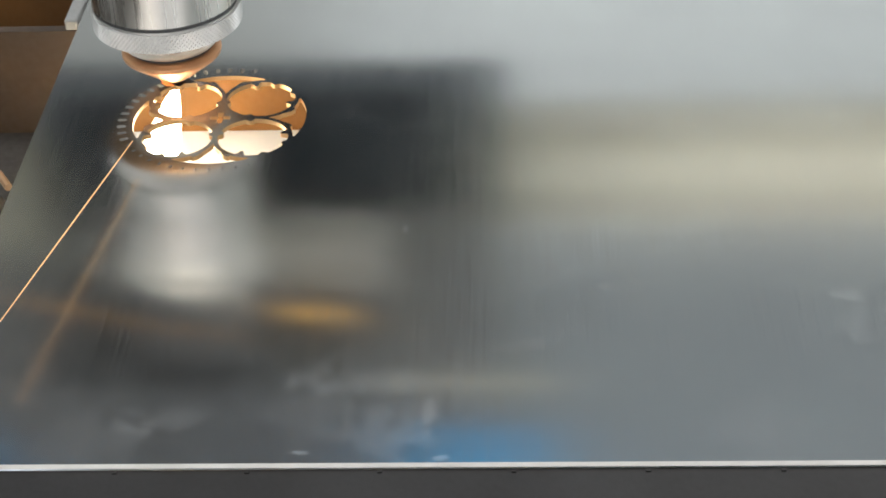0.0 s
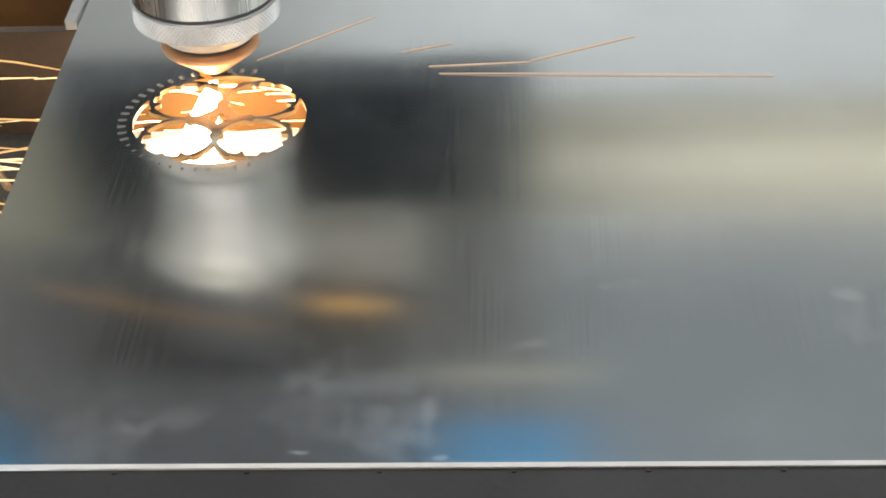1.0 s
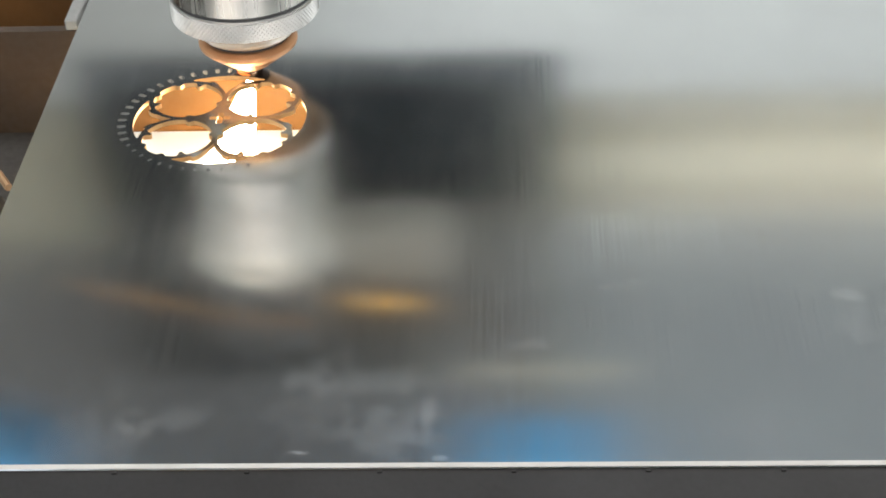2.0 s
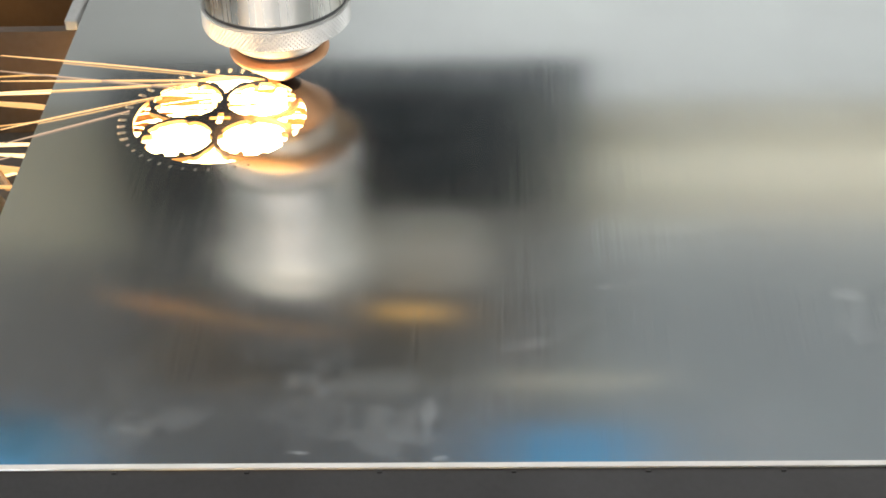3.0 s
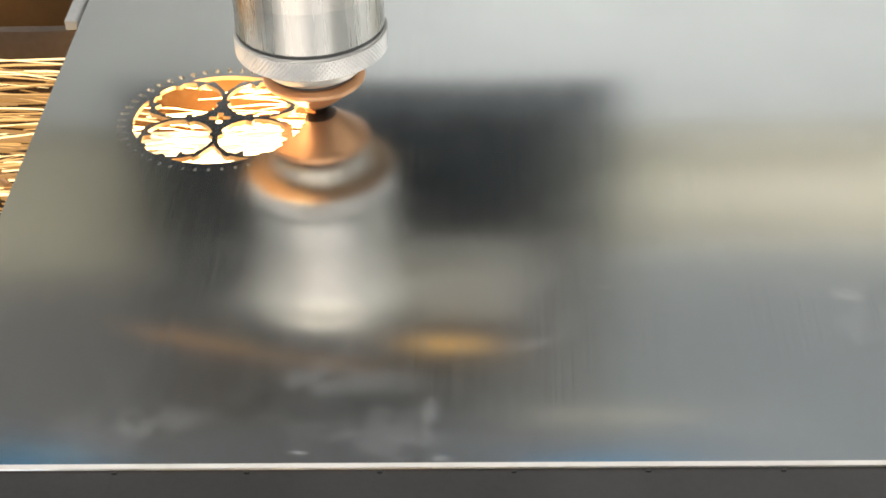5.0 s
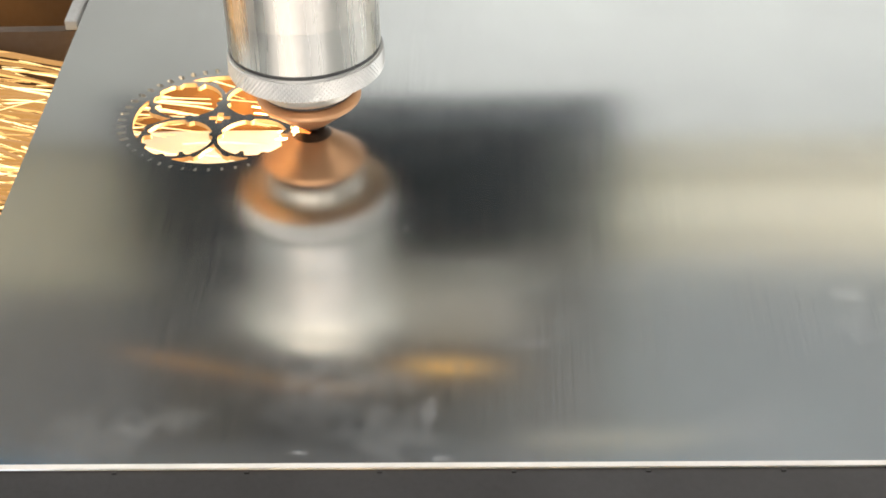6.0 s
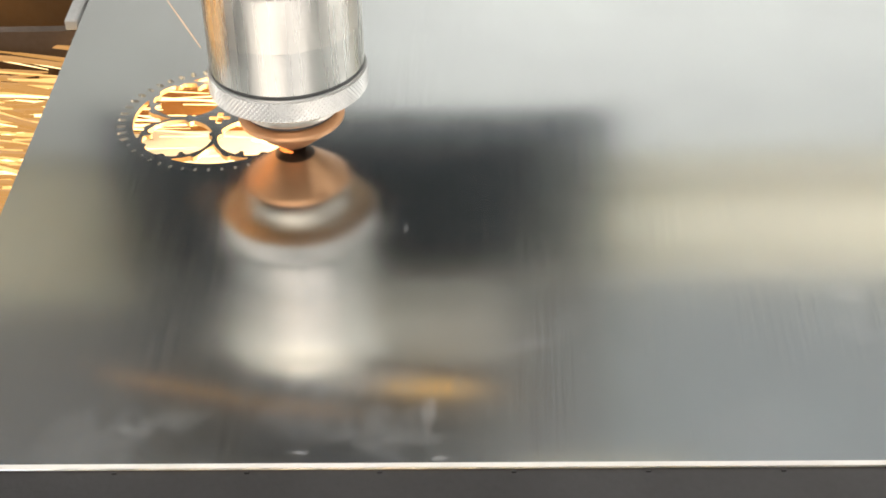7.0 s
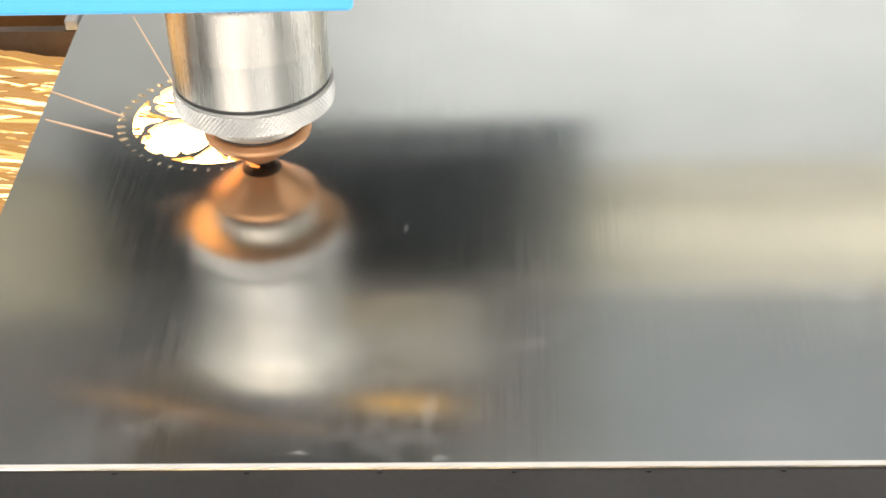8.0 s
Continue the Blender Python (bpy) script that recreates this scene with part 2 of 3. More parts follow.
# ---- the room ----
def room():
    s = 1 / U
    X, Y, ZB, ZT = 3.0 * s, 3.0 * s, -0.9 * s, 2.15 * s
    t = 0.2 * s

    def setting(name, bm, material, label, category):
        return tagged(part(name, bm, material), label, category, kind="structure")

    setting("floor", box(-X - t, X + t, -Y - t, Y + t, ZB - t, ZB), FLOOR, "grey concrete workshop floor under the machine", "floor")
    top = bmesh.new()
    # slabs leave the skylight open, and a slot for the added south fill
    for a, b, c, d in ((-X - t, X + t, -Y - t, -2.98 * s), (-X - t, -2.2 * s, -2.98 * s, -1.62 * s), (2.2 * s, X + t, -2.98 * s, -1.62 * s), (-X - t, X + t, -1.62 * s, -0.3 * s), (-X - t, X + t, 1.2 * s, Y + t), (-X - t, -2 * s, -0.3 * s, 1.2 * s), (2 * s, X + t, -0.3 * s, 1.2 * s)):
        piece = bpy.data.meshes.new("tmp")
        slab = box(a, b, c, d, ZT, ZT + t)
        slab.to_mesh(piece)
        slab.free()
        top.from_mesh(piece)
        bpy.data.meshes.remove(piece)
    setting("ceiling", top, CEIL, "grey painted workshop ceiling with a skylight opening", "ceiling")
    setting("wall_north", box(-X - t, X + t, Y, Y + t, ZB, ZT), WALL, "pale grey plastered workshop wall", "wall")
    setting("wall_west", box(-X - t, -X, -Y, Y, ZB, ZT), WALL, "pale grey plastered workshop wall", "wall")

    def pierced(name, axis, at, spans, z0, z1):
        bm = bmesh.new()
        edges = [-Y - (t if axis == "y" else 0)] + [e for sp in spans for e in sp] + [Y + (t if axis == "y" else 0)]

        def slab(a, b, c, d):
            lo, hi = (at - t, at) if at < 0 else (at, at + t)
            piece = box(a, b, lo, hi, c, d) if axis == "y" else box(lo, hi, a, b, c, d)
            me = bpy.data.meshes.new("tmp")
            piece.to_mesh(me)
            piece.free()
            bm.from_mesh(me)
            bpy.data.meshes.remove(me)
        for k in range(0, len(edges), 2):
            slab(edges[k], edges[k + 1], ZB, ZT)
        for a, b in spans:
            slab(a, b, ZB, z0)
            slab(a, b, z1, ZT)
        wall = setting(name, bm, WALL, "pale grey workshop wall with window openings", "wall")
        return wall

    # unseen grey panel, added to dim the far wall's reflection on the left
    setting("dark_wall_panel", box(-2.4 * s, -0.32 * s, Y - 0.06 * s, Y - 0.002 * s, ZB, 2.0 * s), WALL_DARK, "grey unseen panel added to darken the far wall's left part", "door")
    pierced("wall_south", "y", -Y, [(-2.3 * s, 2.3 * s)], -0.2 * s, 2.135 * s)
    setting("window_rail", box(-2.3 * s, 2.3 * s, -Y - t, -Y, 0.7 * s, 0.95 * s), WALL, "pale grey rail between lower and upper windows", "window rail")
    # unseen upright, added for a dark streak between the barrel's highlights
    setting("window_light_block", box(0.28 * s, 0.52 * s, -2.90 * s, -2.75 * s, ZB, ZT), CEIL, "grey unseen upright added to split the window's reflection", "wall pier")
    setting("wall_east", box(X, X + t, -Y, Y, ZB, ZT), WALL, "pale grey plastered workshop wall", "wall")


room()


# ---- the machine bed ----
def bed():
    b = thing("cutting_bed", "black painted cutting machine bed under the steel sheet", "machine bed", (0, 0, -3))
    z = 3
    part("front_rail", box(-14, 16, -6.55, -6.02, -4 + z, -0.075 + z, 0.02), BLACK, b, "black painted front rail")
    part("rail_ledge", box(-14, 16, -9.5, -6.57, -1.0 + z, -0.75 + z, 0.03), BLACK, b, "black painted ledge")
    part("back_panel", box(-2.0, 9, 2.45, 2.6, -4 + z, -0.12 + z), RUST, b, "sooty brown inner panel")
    # left part of the same panel, its shade painted as darker brown
    part("back_panel", box(-9, -2.02, 2.45, 2.6, -4 + z, -0.12 + z), BROWN_SHADED, b, "brown inner panel, left part with shade in its colour")
    part("rear_box", box(-14, -2.45, 5.0, 5.3, -4 + z, -0.3 + z), RUST, b, "sooty brown rear box")
    part("bed_floor", box(-9, -2.35, -6.0, 2.43, -1.75 + z, -1.6 + z), SOOT, b, "sooty grey bed floor")
    part("slag_tray", box(-2.33, 9, -6.0, 2.43, -1.75 + z, -1.6 + z, 0.02), TRAY, b, "pale scratched slag tray")
    part("hopper_floor", box(-9.2, 9.2, -6.2, 3.0, -20.2 + z, -20 + z), BLACK, b, "black slag hopper floor")
    part("hopper_side", box(-9.4, -9.02, -6.0, 2.44, -20 + z, -1.5 + z), BLACK, b, "black slag hopper side")
    part("hopper_side", box(9.02, 9.4, -6.0, 2.44, -20 + z, -1.5 + z), BLACK, b, "black slag hopper side")
    part("hopper_front", box(-9.4, 9.4, -6.5, -6.02, -20 + z, -4.01 + z), BLACK, b, "black slag hopper front")
    part("hopper_back", box(-9.4, 9.4, 2.45, 2.6, -20 + z, -4.01 + z), BLACK, b, "black slag hopper back")
    part("edge_clamp", box(-2.30, -2.135, 2.42, 3.8, -0.10 + z, 0.05 + z, 0.03), PALE, b, "pale grey edge clamp")
    part("conduit", tube([(-5.0, -0.25, -1.3 + z), (-3.0, -0.34, -1.16 + z), (-2.66, -0.36, -1.13 + z), (-2.58, -0.36, -1.12 + z)], [0.32, 0.32, 0.28, 0.15], 20), BLACK, b, "black rubber conduit end")
    part("conduit_clip", tube([(-2.95, 0.34, -1.0 + z), (-2.78, 0.22, -0.86 + z), (-2.60, -0.06, -0.88 + z)], [0.05, 0.05, 0.05], 8), BRONZE, b, "bronze wire clip")
    for k in range(-1, 8):
        x = 1.012 + 1.175 * (k - 1)
        part("support_stud", box(x - 0.022, x + 0.022, -6.09, -6.055, -0.074 + z, -0.058 + z, 0.004), BLACK, b, "dark support stud")
    return b


bed()


# ---- the sheet ----
def flat(name, loops, thickness, material):
    """A flat piece of the given outlines, holes left open, with its upper face at z = 0."""
    cu = bpy.data.curves.new(name, "CURVE")
    cu.dimensions, cu.fill_mode, cu.extrude = "2D", "BOTH", thickness * U / 2
    for loop in loops:
        s = cu.splines.new("POLY")
        s.points.add(len(loop) - 1)
        for p, (x, y) in zip(s.points, loop):
            p.co = (x * U, y * U, -thickness * U / 2, 1)
        s.use_cyclic_u = True
    tmp = new("tmp", cu)
    bpy.context.view_layer.update()
    me = bpy.data.meshes.new_from_object(tmp.evaluated_get(bpy.context.evaluated_depsgraph_get()))
    bpy.data.objects.remove(tmp)
    me.name = name
    me.materials.clear()
    me.materials.append(material)
    me.materials.append(EDGE)
    me.materials.append(CUT)
    me.materials.append(PALE)
    while me.uv_layers:
        me.uv_layers.remove(me.uv_layers[0])
    uv = me.uv_layers.new(name="grain")
    for lp in me.loops:
        co = me.vertices[lp.vertex_index].co
        uv.data[lp.index].uv = (co.x * 10, co.y * 10)
    for p in me.polygons:
        p.material_index = 0 if abs(p.normal.z) > 0.5 else 2 if p.center.length < 1.03 * U else 3 if p.center.length < 1.4 * U else 1
        p.use_smooth = False
    return me


def sheet():
    loops = [[(-2.105, -6.035), (12.5, -6.03), (12.5, 9.5), (-2.105, 9.5)]]
    c, ri, ro = 0.432, 0.402, 0.452          # the four round openings and the thin rings round them
    for i, (sx, sy) in enumerate(((1, 1), (-1, 1), (-1, -1), (1, -1))):
        face = math.atan2(sy, sx)
        loop = []
        n = 120
        for k in range(n):
            a = 2 * math.pi * k / n
            r = ri
            for off, deep in ((-60, 0.085), (-22, 0.04), (26, 0.04), (60, 0.085), (145, 0.045), (212, 0.045)):
                d = (math.degrees(a - face) - off + 180) % 360 - 180
                r -= deep * math.exp(-(d / 5.6) ** 4)
            loop.append((c * sx + r * math.cos(a), c * sy + r * math.sin(a)))
        loops.append(loop)
    # gaps between the rings and the outer circle
    for q in range(4):
        mid = q * math.pi / 2
        loop = []
        for k in range(25):
            a = math.radians(-30 + 60 * k / 24)
            loop.append((math.cos(a), math.sin(a)))
        inner = []
        for k in range(81):
            a = math.radians(30 - 60 * k / 80)
            # outline of the two neighbouring rings seen along this ray
            best = 0.55
            for s in (1, -1):
                t = math.cos(a) * c + math.sin(a) * c * s
                dd = t * t - (2 * c * c - ro * ro)
                if dd > 0:
                    best = max(best, t + math.sqrt(dd))
            best += 0.055 * math.exp(-((abs(math.degrees(a)) - 11) / 3.2) ** 4)
            if best < 0.985:
                inner.append((best * math.cos(a), best * math.sin(a)))
        amax = math.atan2(abs(inner[0][1]), inner[0][0])
        loop = [(math.cos(-amax + 2 * amax * k / 24), math.sin(-amax + 2 * amax * k / 24)) for k in range(25)] + inner
        loops.append([(x * math.cos(mid) - y * math.sin(mid), x * math.sin(mid) + y * math.cos(mid)) for x, y in loop])
    # small cross in the middle
    w, l = 0.035, 0.12
    loops.append([(w, w), (w, l), (-w, l), (-w, w), (-l, w), (-l, -w), (-w, -w), (-w, -l), (w, -l), (w, -w), (l, -w), (l, w)])
    # slots between the gear teeth
    for k in range(30):
        a = math.radians(76 + 7.5 * k)
        f = 1.0 if k < 18 else 0.55
        w = 0.024 * f
        slot = []
        for r, s in ((1.08, -0.75), (1.10, -1), (1.165, -1.1), (1.182, -0.8), (1.182, 0.8), (1.165, 1.1), (1.10, 1), (1.08, 0.75)):
            b = a + s * w
            rr = 1.13 + (r - 1.13) * f
            slot.append((rr * math.cos(b), rr * math.sin(b)))
        loops.append(slot)
    ob = new("steel_sheet", flat("steel_sheet", loops, 0.055, SHEET))
    return tagged(ob, "brushed stainless steel sheet with a part-cut gear medallion", "metal sheet")


sheet()


# place of the nozzle round the medallion
PLACE = [(0.0, -0.630, 0.785), (0.5, -0.425, 0.960), (1.0, -0.192, 0.970), (1.5, 0.040, 1.051), (2.25, 0.362, 0.970), (3.0, 0.652, 0.797), (3.5, 0.850, 0.685), (4.0, 0.973, 0.503), (4.5, 1.059, 0.311), (5.25, 1.137, -0.015), (6.0, 1.104, -0.356), (6.5, 0.991, -0.558), (7.0, 0.948, -0.781), (7.5, 0.735, -0.904), (8.0, 0.604, -1.082)]


# ---- the cutting head ----
LOW = (-0.02, 0.145, -0.08)
def knurled(r, z0, z1, bm=None):
    bm = bmesh.new()
    n, rows = 856, 32
    pitch = n / 107
    ring = []
    for j in range(rows + 1):
        v = j / rows
        row = []
        for i in range(n):
            u = i / pitch
            w = v * 4
            h = 0.0
            if 0 < j < rows:
                h = 0.013 * min(abs(((u + w) % 1) - 0.5), abs(((u - w) % 1) - 0.5)) * 2
            a = 2 * math.pi * i / n
            rr = r - 0.016 + h + (-0.012 if j in (0, rows) else 0)
            row.append(bm.verts.new((rr * math.cos(a), rr * math.sin(a), z0 + (z1 - z0) * v)))
        ring.append(row)
    for j in range(rows):
        for i in range(n):
            k = (i + 1) % n
            bm.faces.new((ring[j][i], ring[j][k], ring[j + 1][k], ring[j + 1][i]))
    bm.faces.new(ring[0][::-1])
    bm.faces.new(ring[-1])
    return bm


def low(bm):
    """Sets a turned part of the head on the nozzle's own axis."""
    bmesh.ops.translate(bm, verts=bm.verts, vec=LOW)
    return bm


def head():
    h = thing("laser_cutting_head", "steel laser cutting head with copper nozzle above the sheet", "cutting head")
    nozzle = part("nozzle", low(lathe([(0.05, 0.17), (0.224, 0.17), (0.565, 0.445), (0.582, 0.462), (0.59, 0.485), (0.588, 0.515), (0.565, 0.54), (0.50, 0.575), (0.05, 0.575)])), COPPER, h, "copper nozzle", smooth=True)
    # lowest part of the nozzle, much darker than the cone
    part("nozzle_tip", low(lathe([(0.035, 0.105), (0.12, 0.10), (0.14, 0.107), (0.223, 0.169), (0.035, 0.169)], 48)), DARK_COPPER, nozzle, "dark nozzle tip", smooth=True)
    part("gap_ring", low(lathe([(0.02, 0.575), (0.515, 0.575), (0.515, 0.61), (0.02, 0.61)])), RUBBER, h, "dark gap ring", smooth=True)
    part("collar", low(lathe([(0.02, 0.61), (0.535, 0.61), (0.56, 0.63), (0.58, 0.66), (0.58, 0.875), (0.02, 0.875)])), WORN, h, "bright steel collar", smooth=True)
    ring = part("knurled_ring", low(knurled(0.880, 0.875, 1.115)), KNURL, h, "knurled steel ring nut")
    part("ring_lip", low(lathe([(0.02, 1.115), (0.852, 1.115), (0.855, 1.12), (0.855, 1.138), (0.852, 1.142), (0.02, 1.142)])), KNURL, ring, "bright steel lip", smooth=True)
    part("seal_ring", low(lathe([(0.02, 1.142), (0.838, 1.142), (0.838, 1.188), (0.02, 1.188)])), RUBBER, h, "black rubber seal ring", smooth=True)
    part("barrel", low(lathe([(0.02, 1.188), (0.848, 1.188), (0.848, 1.685), (0.843, 1.69), (0.02, 1.69)])), BRUSHED, h, "turned steel barrel", smooth=True)
    part("upper_barrel", low(lathe([(0.02, 1.69), (0.852, 1.69), (0.856, 2.28), (0.90, 2.42), (0.97, 2.52), (0.98, 2.60), (0.02, 2.60)])), STEEL, h, "polished steel upper barrel", smooth=True)
    # thin disc that gives the ring nut's underside its brown tone
    part("ring_underside", low(lathe([(0.585, 0.862), (0.84, 0.862), (0.85, 0.868), (0.85, 0.8745), (0.585, 0.8745)])), BRONZE, ring, "bronze-brown underside of the ring nut", smooth=True)
    part("slide_block", box(-0.72, 0.72, -0.55, 0.95, 2.61, 3.89, 0.05), HOUSE, h, "warm grey slide block")
    part("housing", box(-2.1, 2.1, -0.9, 1.6, 3.9, 11, 0.1), HOUSE, h, "warm grey housing block")
    part("mounting_arm", box(-1.2, 1.2, 1.61, 5.98, 6.5, 9.5, 0.1), GREY, h, "warm grey mounting arm")
    cover = part("front_cover", box(-3.4, 1.57, -4.6, -4.5, 4.22, 4.49, 0.045), BLUE, h, "blue enamelled front cover edge")
    # unseen white backing, added so the barrel does not reflect the blue
    part("cover_backing", box(-3.3, 1.47, -4.49, -4.47, 4.29, 4.47, 0.005), WALL, cover, "white unseen backing that keeps blue off the barrel")
    for x in (-3.38, 1.50):
        part("cover_bracket", box(x - 0.04, x + 0.04, -4.49, -4.4, 4.30, 7, 0.01), DARK, h, "black cover bracket")
    # unseen black panel, added to block window light from the upper barrel
    part("barrel_light_block", box(-3.4, 1.57, -4.6, -4.5, 5.0, 7, 0.03), DARK, h, "black unseen panel added to darken the upper barrel")
    part("carriage_plate", box(-3.75, 3.0, 6.0, 6.4, 3.57, 5.7, 0.05), DARK, h, "black carriage plate")
    # bottom and right strips of the plate, paler to soften its reflected edges
    part("plate_soft_bottom", box(-3.75, 3.9, 6.0, 6.4, 3.15, 3.55, 0.05), LOW_SOFT, h, "paler blue-grey bottom strip softening the plate's reflected edge")
    part("plate_soft_right", box(3.02, 3.9, 6.0, 6.4, 3.57, 5.7, 0.05), RIGHT_SOFT, h, "paler grey-green right strip softening the plate's reflected edge")
    # one upper plate in two tones: paler on the right, darker on the left
    part("upper_plate", box(0.3, 3.9, 6.0, 6.4, 5.72, 14, 0.05), GREY, h, "right half of the upper carriage plate, paler warm grey")
    part("upper_plate", box(-3.75, 0.28, 6.0, 6.4, 5.72, 14, 0.05), SLATE, h, "left half of the upper carriage plate, darker slate grey")
    part("hose", tube([(-2.4, -0.62, 2.68), (-2.0, -0.62, 2.74), (-1.6, -0.62, 2.82), (-1.1, -0.62, 2.95), (-0.5, -0.62, 3.12), (0.3, -0.62, 3.22), (0.6, -0.58, 3.25)], [0.015, 0.025, 0.034, 0.026, 0.022, 0.022, 0.015], 12), ORANGE, h, "orange rubber air hose")
    # supposed pale body out of view, brightens the reflection right of the barrel
    part("side_body", box(0.80, 2.35, 0.35, 1.25, 2.5, 3.42, 0.25), SILVER, h, "silver grey body beside the barrel, added for the pale reflection")
    # glowing strip out of view, added to make the sheet's yellowish reflection
    part("amber_strip", tube([(0.95, 0.15, 3.5), (1.05, 0.15, 3.5), (1.8, 0.15, 3.5), (1.9, 0.15, 3.5)], [0.03, 0.06, 0.06, 0.03], 12), AMBER, h, "glowing amber strip added for a yellow reflection in the sheet")
    part("cover_edge", box(2.4, 4.6, -0.6, -0.52, 4.05, 4.15, 0.02), BEIGE, h, "pale cover edge")
    part("side_cover", box(-5.8, -3.45, -0.1, 1.0, 5.9, 12, 0.1), BLUE, h, "blue enamelled side cover")
    part("side_cover", box(2.5, 4.4, -0.1, 1.0, 6.12, 12, 0.1), BLUE, h, "blue enamelled side cover")
    return h


def beam():
    g = thing("gantry_beam", "beige enamelled gantry beam carrying the cutting head", "gantry beam")
    part("beam_body", box(-2.5, 50, 6.6, 7.1, 4.3, 4.83, 0.15), BEIGE, g, "beige enamelled beam")
    # skylight on the beam's rounded face, painted as a lighter band
    part("beam_lit_band", box(-2.5, 50, 6.5, 7.1, 4.85, 5.78, 0.2), BEIGE_LIT, g, "band of the beige beam, skylight painted as a lighter colour")
    part("beam_top", box(-2.5, 50, 6.6, 7.1, 5.8, 6.5, 0.15), BEIGE, g, "beige enamelled beam top")
    # unseen dark slab, added to keep the ceiling out of the left reflection
    part("ceiling_shield", box(-16, -2.3, 7.15, 7.8, 6.2, 18, 0.1), SHIELD, g, "dark grey unseen shield added to darken the left reflection")
    # left stretch of the beam, in a darker olive grey
    part("beam_left_part", box(-50, -2.52, 6.6, 7.1, 4.3, 6.9, 0.15), OLIVE, g, "darker olive grey left part of the beam")
    return g


HEAD = head()
BEAM = beam()


# ---- the melt under the nozzle ----
def melt():
    m = thing("melt_plume", "white-hot melt plume below the cut", "melt plume")
    part("jet", tube([(0, 0, -0.06), (-0.08, -0.02, -0.3), (-0.20, -0.05, -0.7), (-0.46, -0.1, -1.5)], [0.03, 0.11, 0.20, 0.34], 14), PLUME, m, "white-hot jet")
    part("hot_spot", tube([(-0.02, -0.05, 0.03), (-0.10, -0.02, 0.025), (-0.17, 0.02, 0.015)], [0.018, 0.02, 0.010], 8), HOT, m, "glowing orange kerf")
    return m


MELT = melt()


# ---- sparks: rigid bright streaks that shoot out of the cut ----
FLIGHTS = []


def burst(t, streaks, material=None, width=0.010):
    """A spray of streaks, each (x, y, z of its root; x, y, z of its tip; sag), that stands out of the cut at t seconds."""
    b = thing("spark_burst", "spray of glowing yellow sparks leaving the cut", "sparks", group="spark bursts")
    for x0, y0, z0, x1, y1, z1, sag in streaks:
        a, c = Vector((x0, y0, z0)), Vector((x1, y1, z1))
        n = 9
        pts = [a.lerp(c, k / n) + Vector((0, 0, sag * 4 * (k / n) * (1 - k / n))) for k in range(n + 1)]
        rad = [width * (0.25 + 0.75 * math.sin(math.pi * min(1, 0.12 + 0.8 * k / n)) ** 0.6) for k in range(n + 1)]
        part("spark", tube(pts, rad, 6), material or SPARK, b)
    FLIGHTS.append((b, t, Vector((-26, -6, -34))))
    return b


def fan(t, n, lo, hi, reach, seed, material=None, width=0.011):
    """A wide spray from the nozzle's place at t, between two headings in degrees."""
    rng = random.Random(seed)
    a = np.interp(t, [r[0] for r in PLACE], [r[1] for r in PLACE]), np.interp(t, [r[0] for r in PLACE], [r[2] for r in PLACE])
    streaks = []
    for k in range(n):
        g = radians(rng.uniform(lo, hi))
        r0, r1 = rng.uniform(0.3, 1.6), rng.uniform(0.6, 1.0) * reach
        z1 = rng.uniform(0.05, 0.45)
        streaks.append((a[0] + r0 * math.cos(g), a[1] + r0 * math.sin(g), 0.04 + 0.1 * rng.random(), a[0] + r1 * math.cos(g), a[1] + r1 * math.sin(g), z1, rng.uniform(0.0, 0.12)))
    return burst(t, streaks, material, width)


def shower(t, n, hot, seed, lo=-5.4, width=1.0, lean=0.08, fray=0.10, core=(-0.5, 0.9)):
    """Molten droplets streaming to the side underneath the sheet, white-hot near the cut and golden farther off."""
    rng = random.Random(seed)
    s = thing("ember_shower", "stream of glowing molten droplets under the sheet", "sparks", group="ember showers")
    # first row: dim streaks painting the gold light on the bed floor
    # last row: streaks hidden under the solid sheet, added to light the panel
    for name, count, x0, x1, material, w0, w1 in (("lit_floor_glow", n if n > 100 else 0, lo, -1.1, FLOOR_GOLD, 0.008, 0.035), ("golden_stream", n // 2, lo, -1.1, EMBER, 0.004, 0.020), ("pale_stream", n // 3, lo, -1.1, PALE_GOLD, 0.003, 0.016), ("sparse_stream", n // 12, -1.1, 0.8, PALE_GOLD, 0.004, 0.016), ("white_hot_stream", hot * 2, *core, MOLTEN, 0.002, 0.006), ("hidden_fill_glow", max(30, n // 3), 1.4, 2.8, MOLTEN, 0.005, 0.012)):
        if not count:
            continue
        bm = bmesh.new()
        for k in range(count):
            x, y, z = rng.uniform(x0, x1), rng.uniform(-1.2, 2.3), rng.uniform(-1.5, -0.4)
            l, tilt, rise = rng.uniform(0.4 if material is MOLTEN else 1.0, 1.4 if material is MOLTEN else 3.2), rng.gauss(lean, fray), rng.gauss(-0.05, 0.07)
            w = rng.uniform(w0, w1) * width
            mid = Vector((x - l / 2, y + tilt * l / 2, min(-0.2, z + rise * l / 2 + 0.03)))
            tube([(x, y, z), mid, (x - l, y + tilt * l, min(-0.2, max(-1.55, z + rise * l)))], [w * 0.4, w, w * 0.5], 5, bm)
        part(name, bm, material, s)["kind"] = "stuff"
    FLIGHTS.append((s, t, Vector((-1.0, 0, -15))))
    return s


# single streaks
burst(0.0, [(-0.83, -0.91, 0.25, -1.43, -4.59, 0.5, 0.0)], None, 0.007)
burst(0.5, [(0.80, 0.60, 0.012, 1.84, 0.30, 0.012, 0.0), (0.96, -0.38, 0.012, 1.70, -0.80, 0.012, 0.0)], FAINT, 0.006)
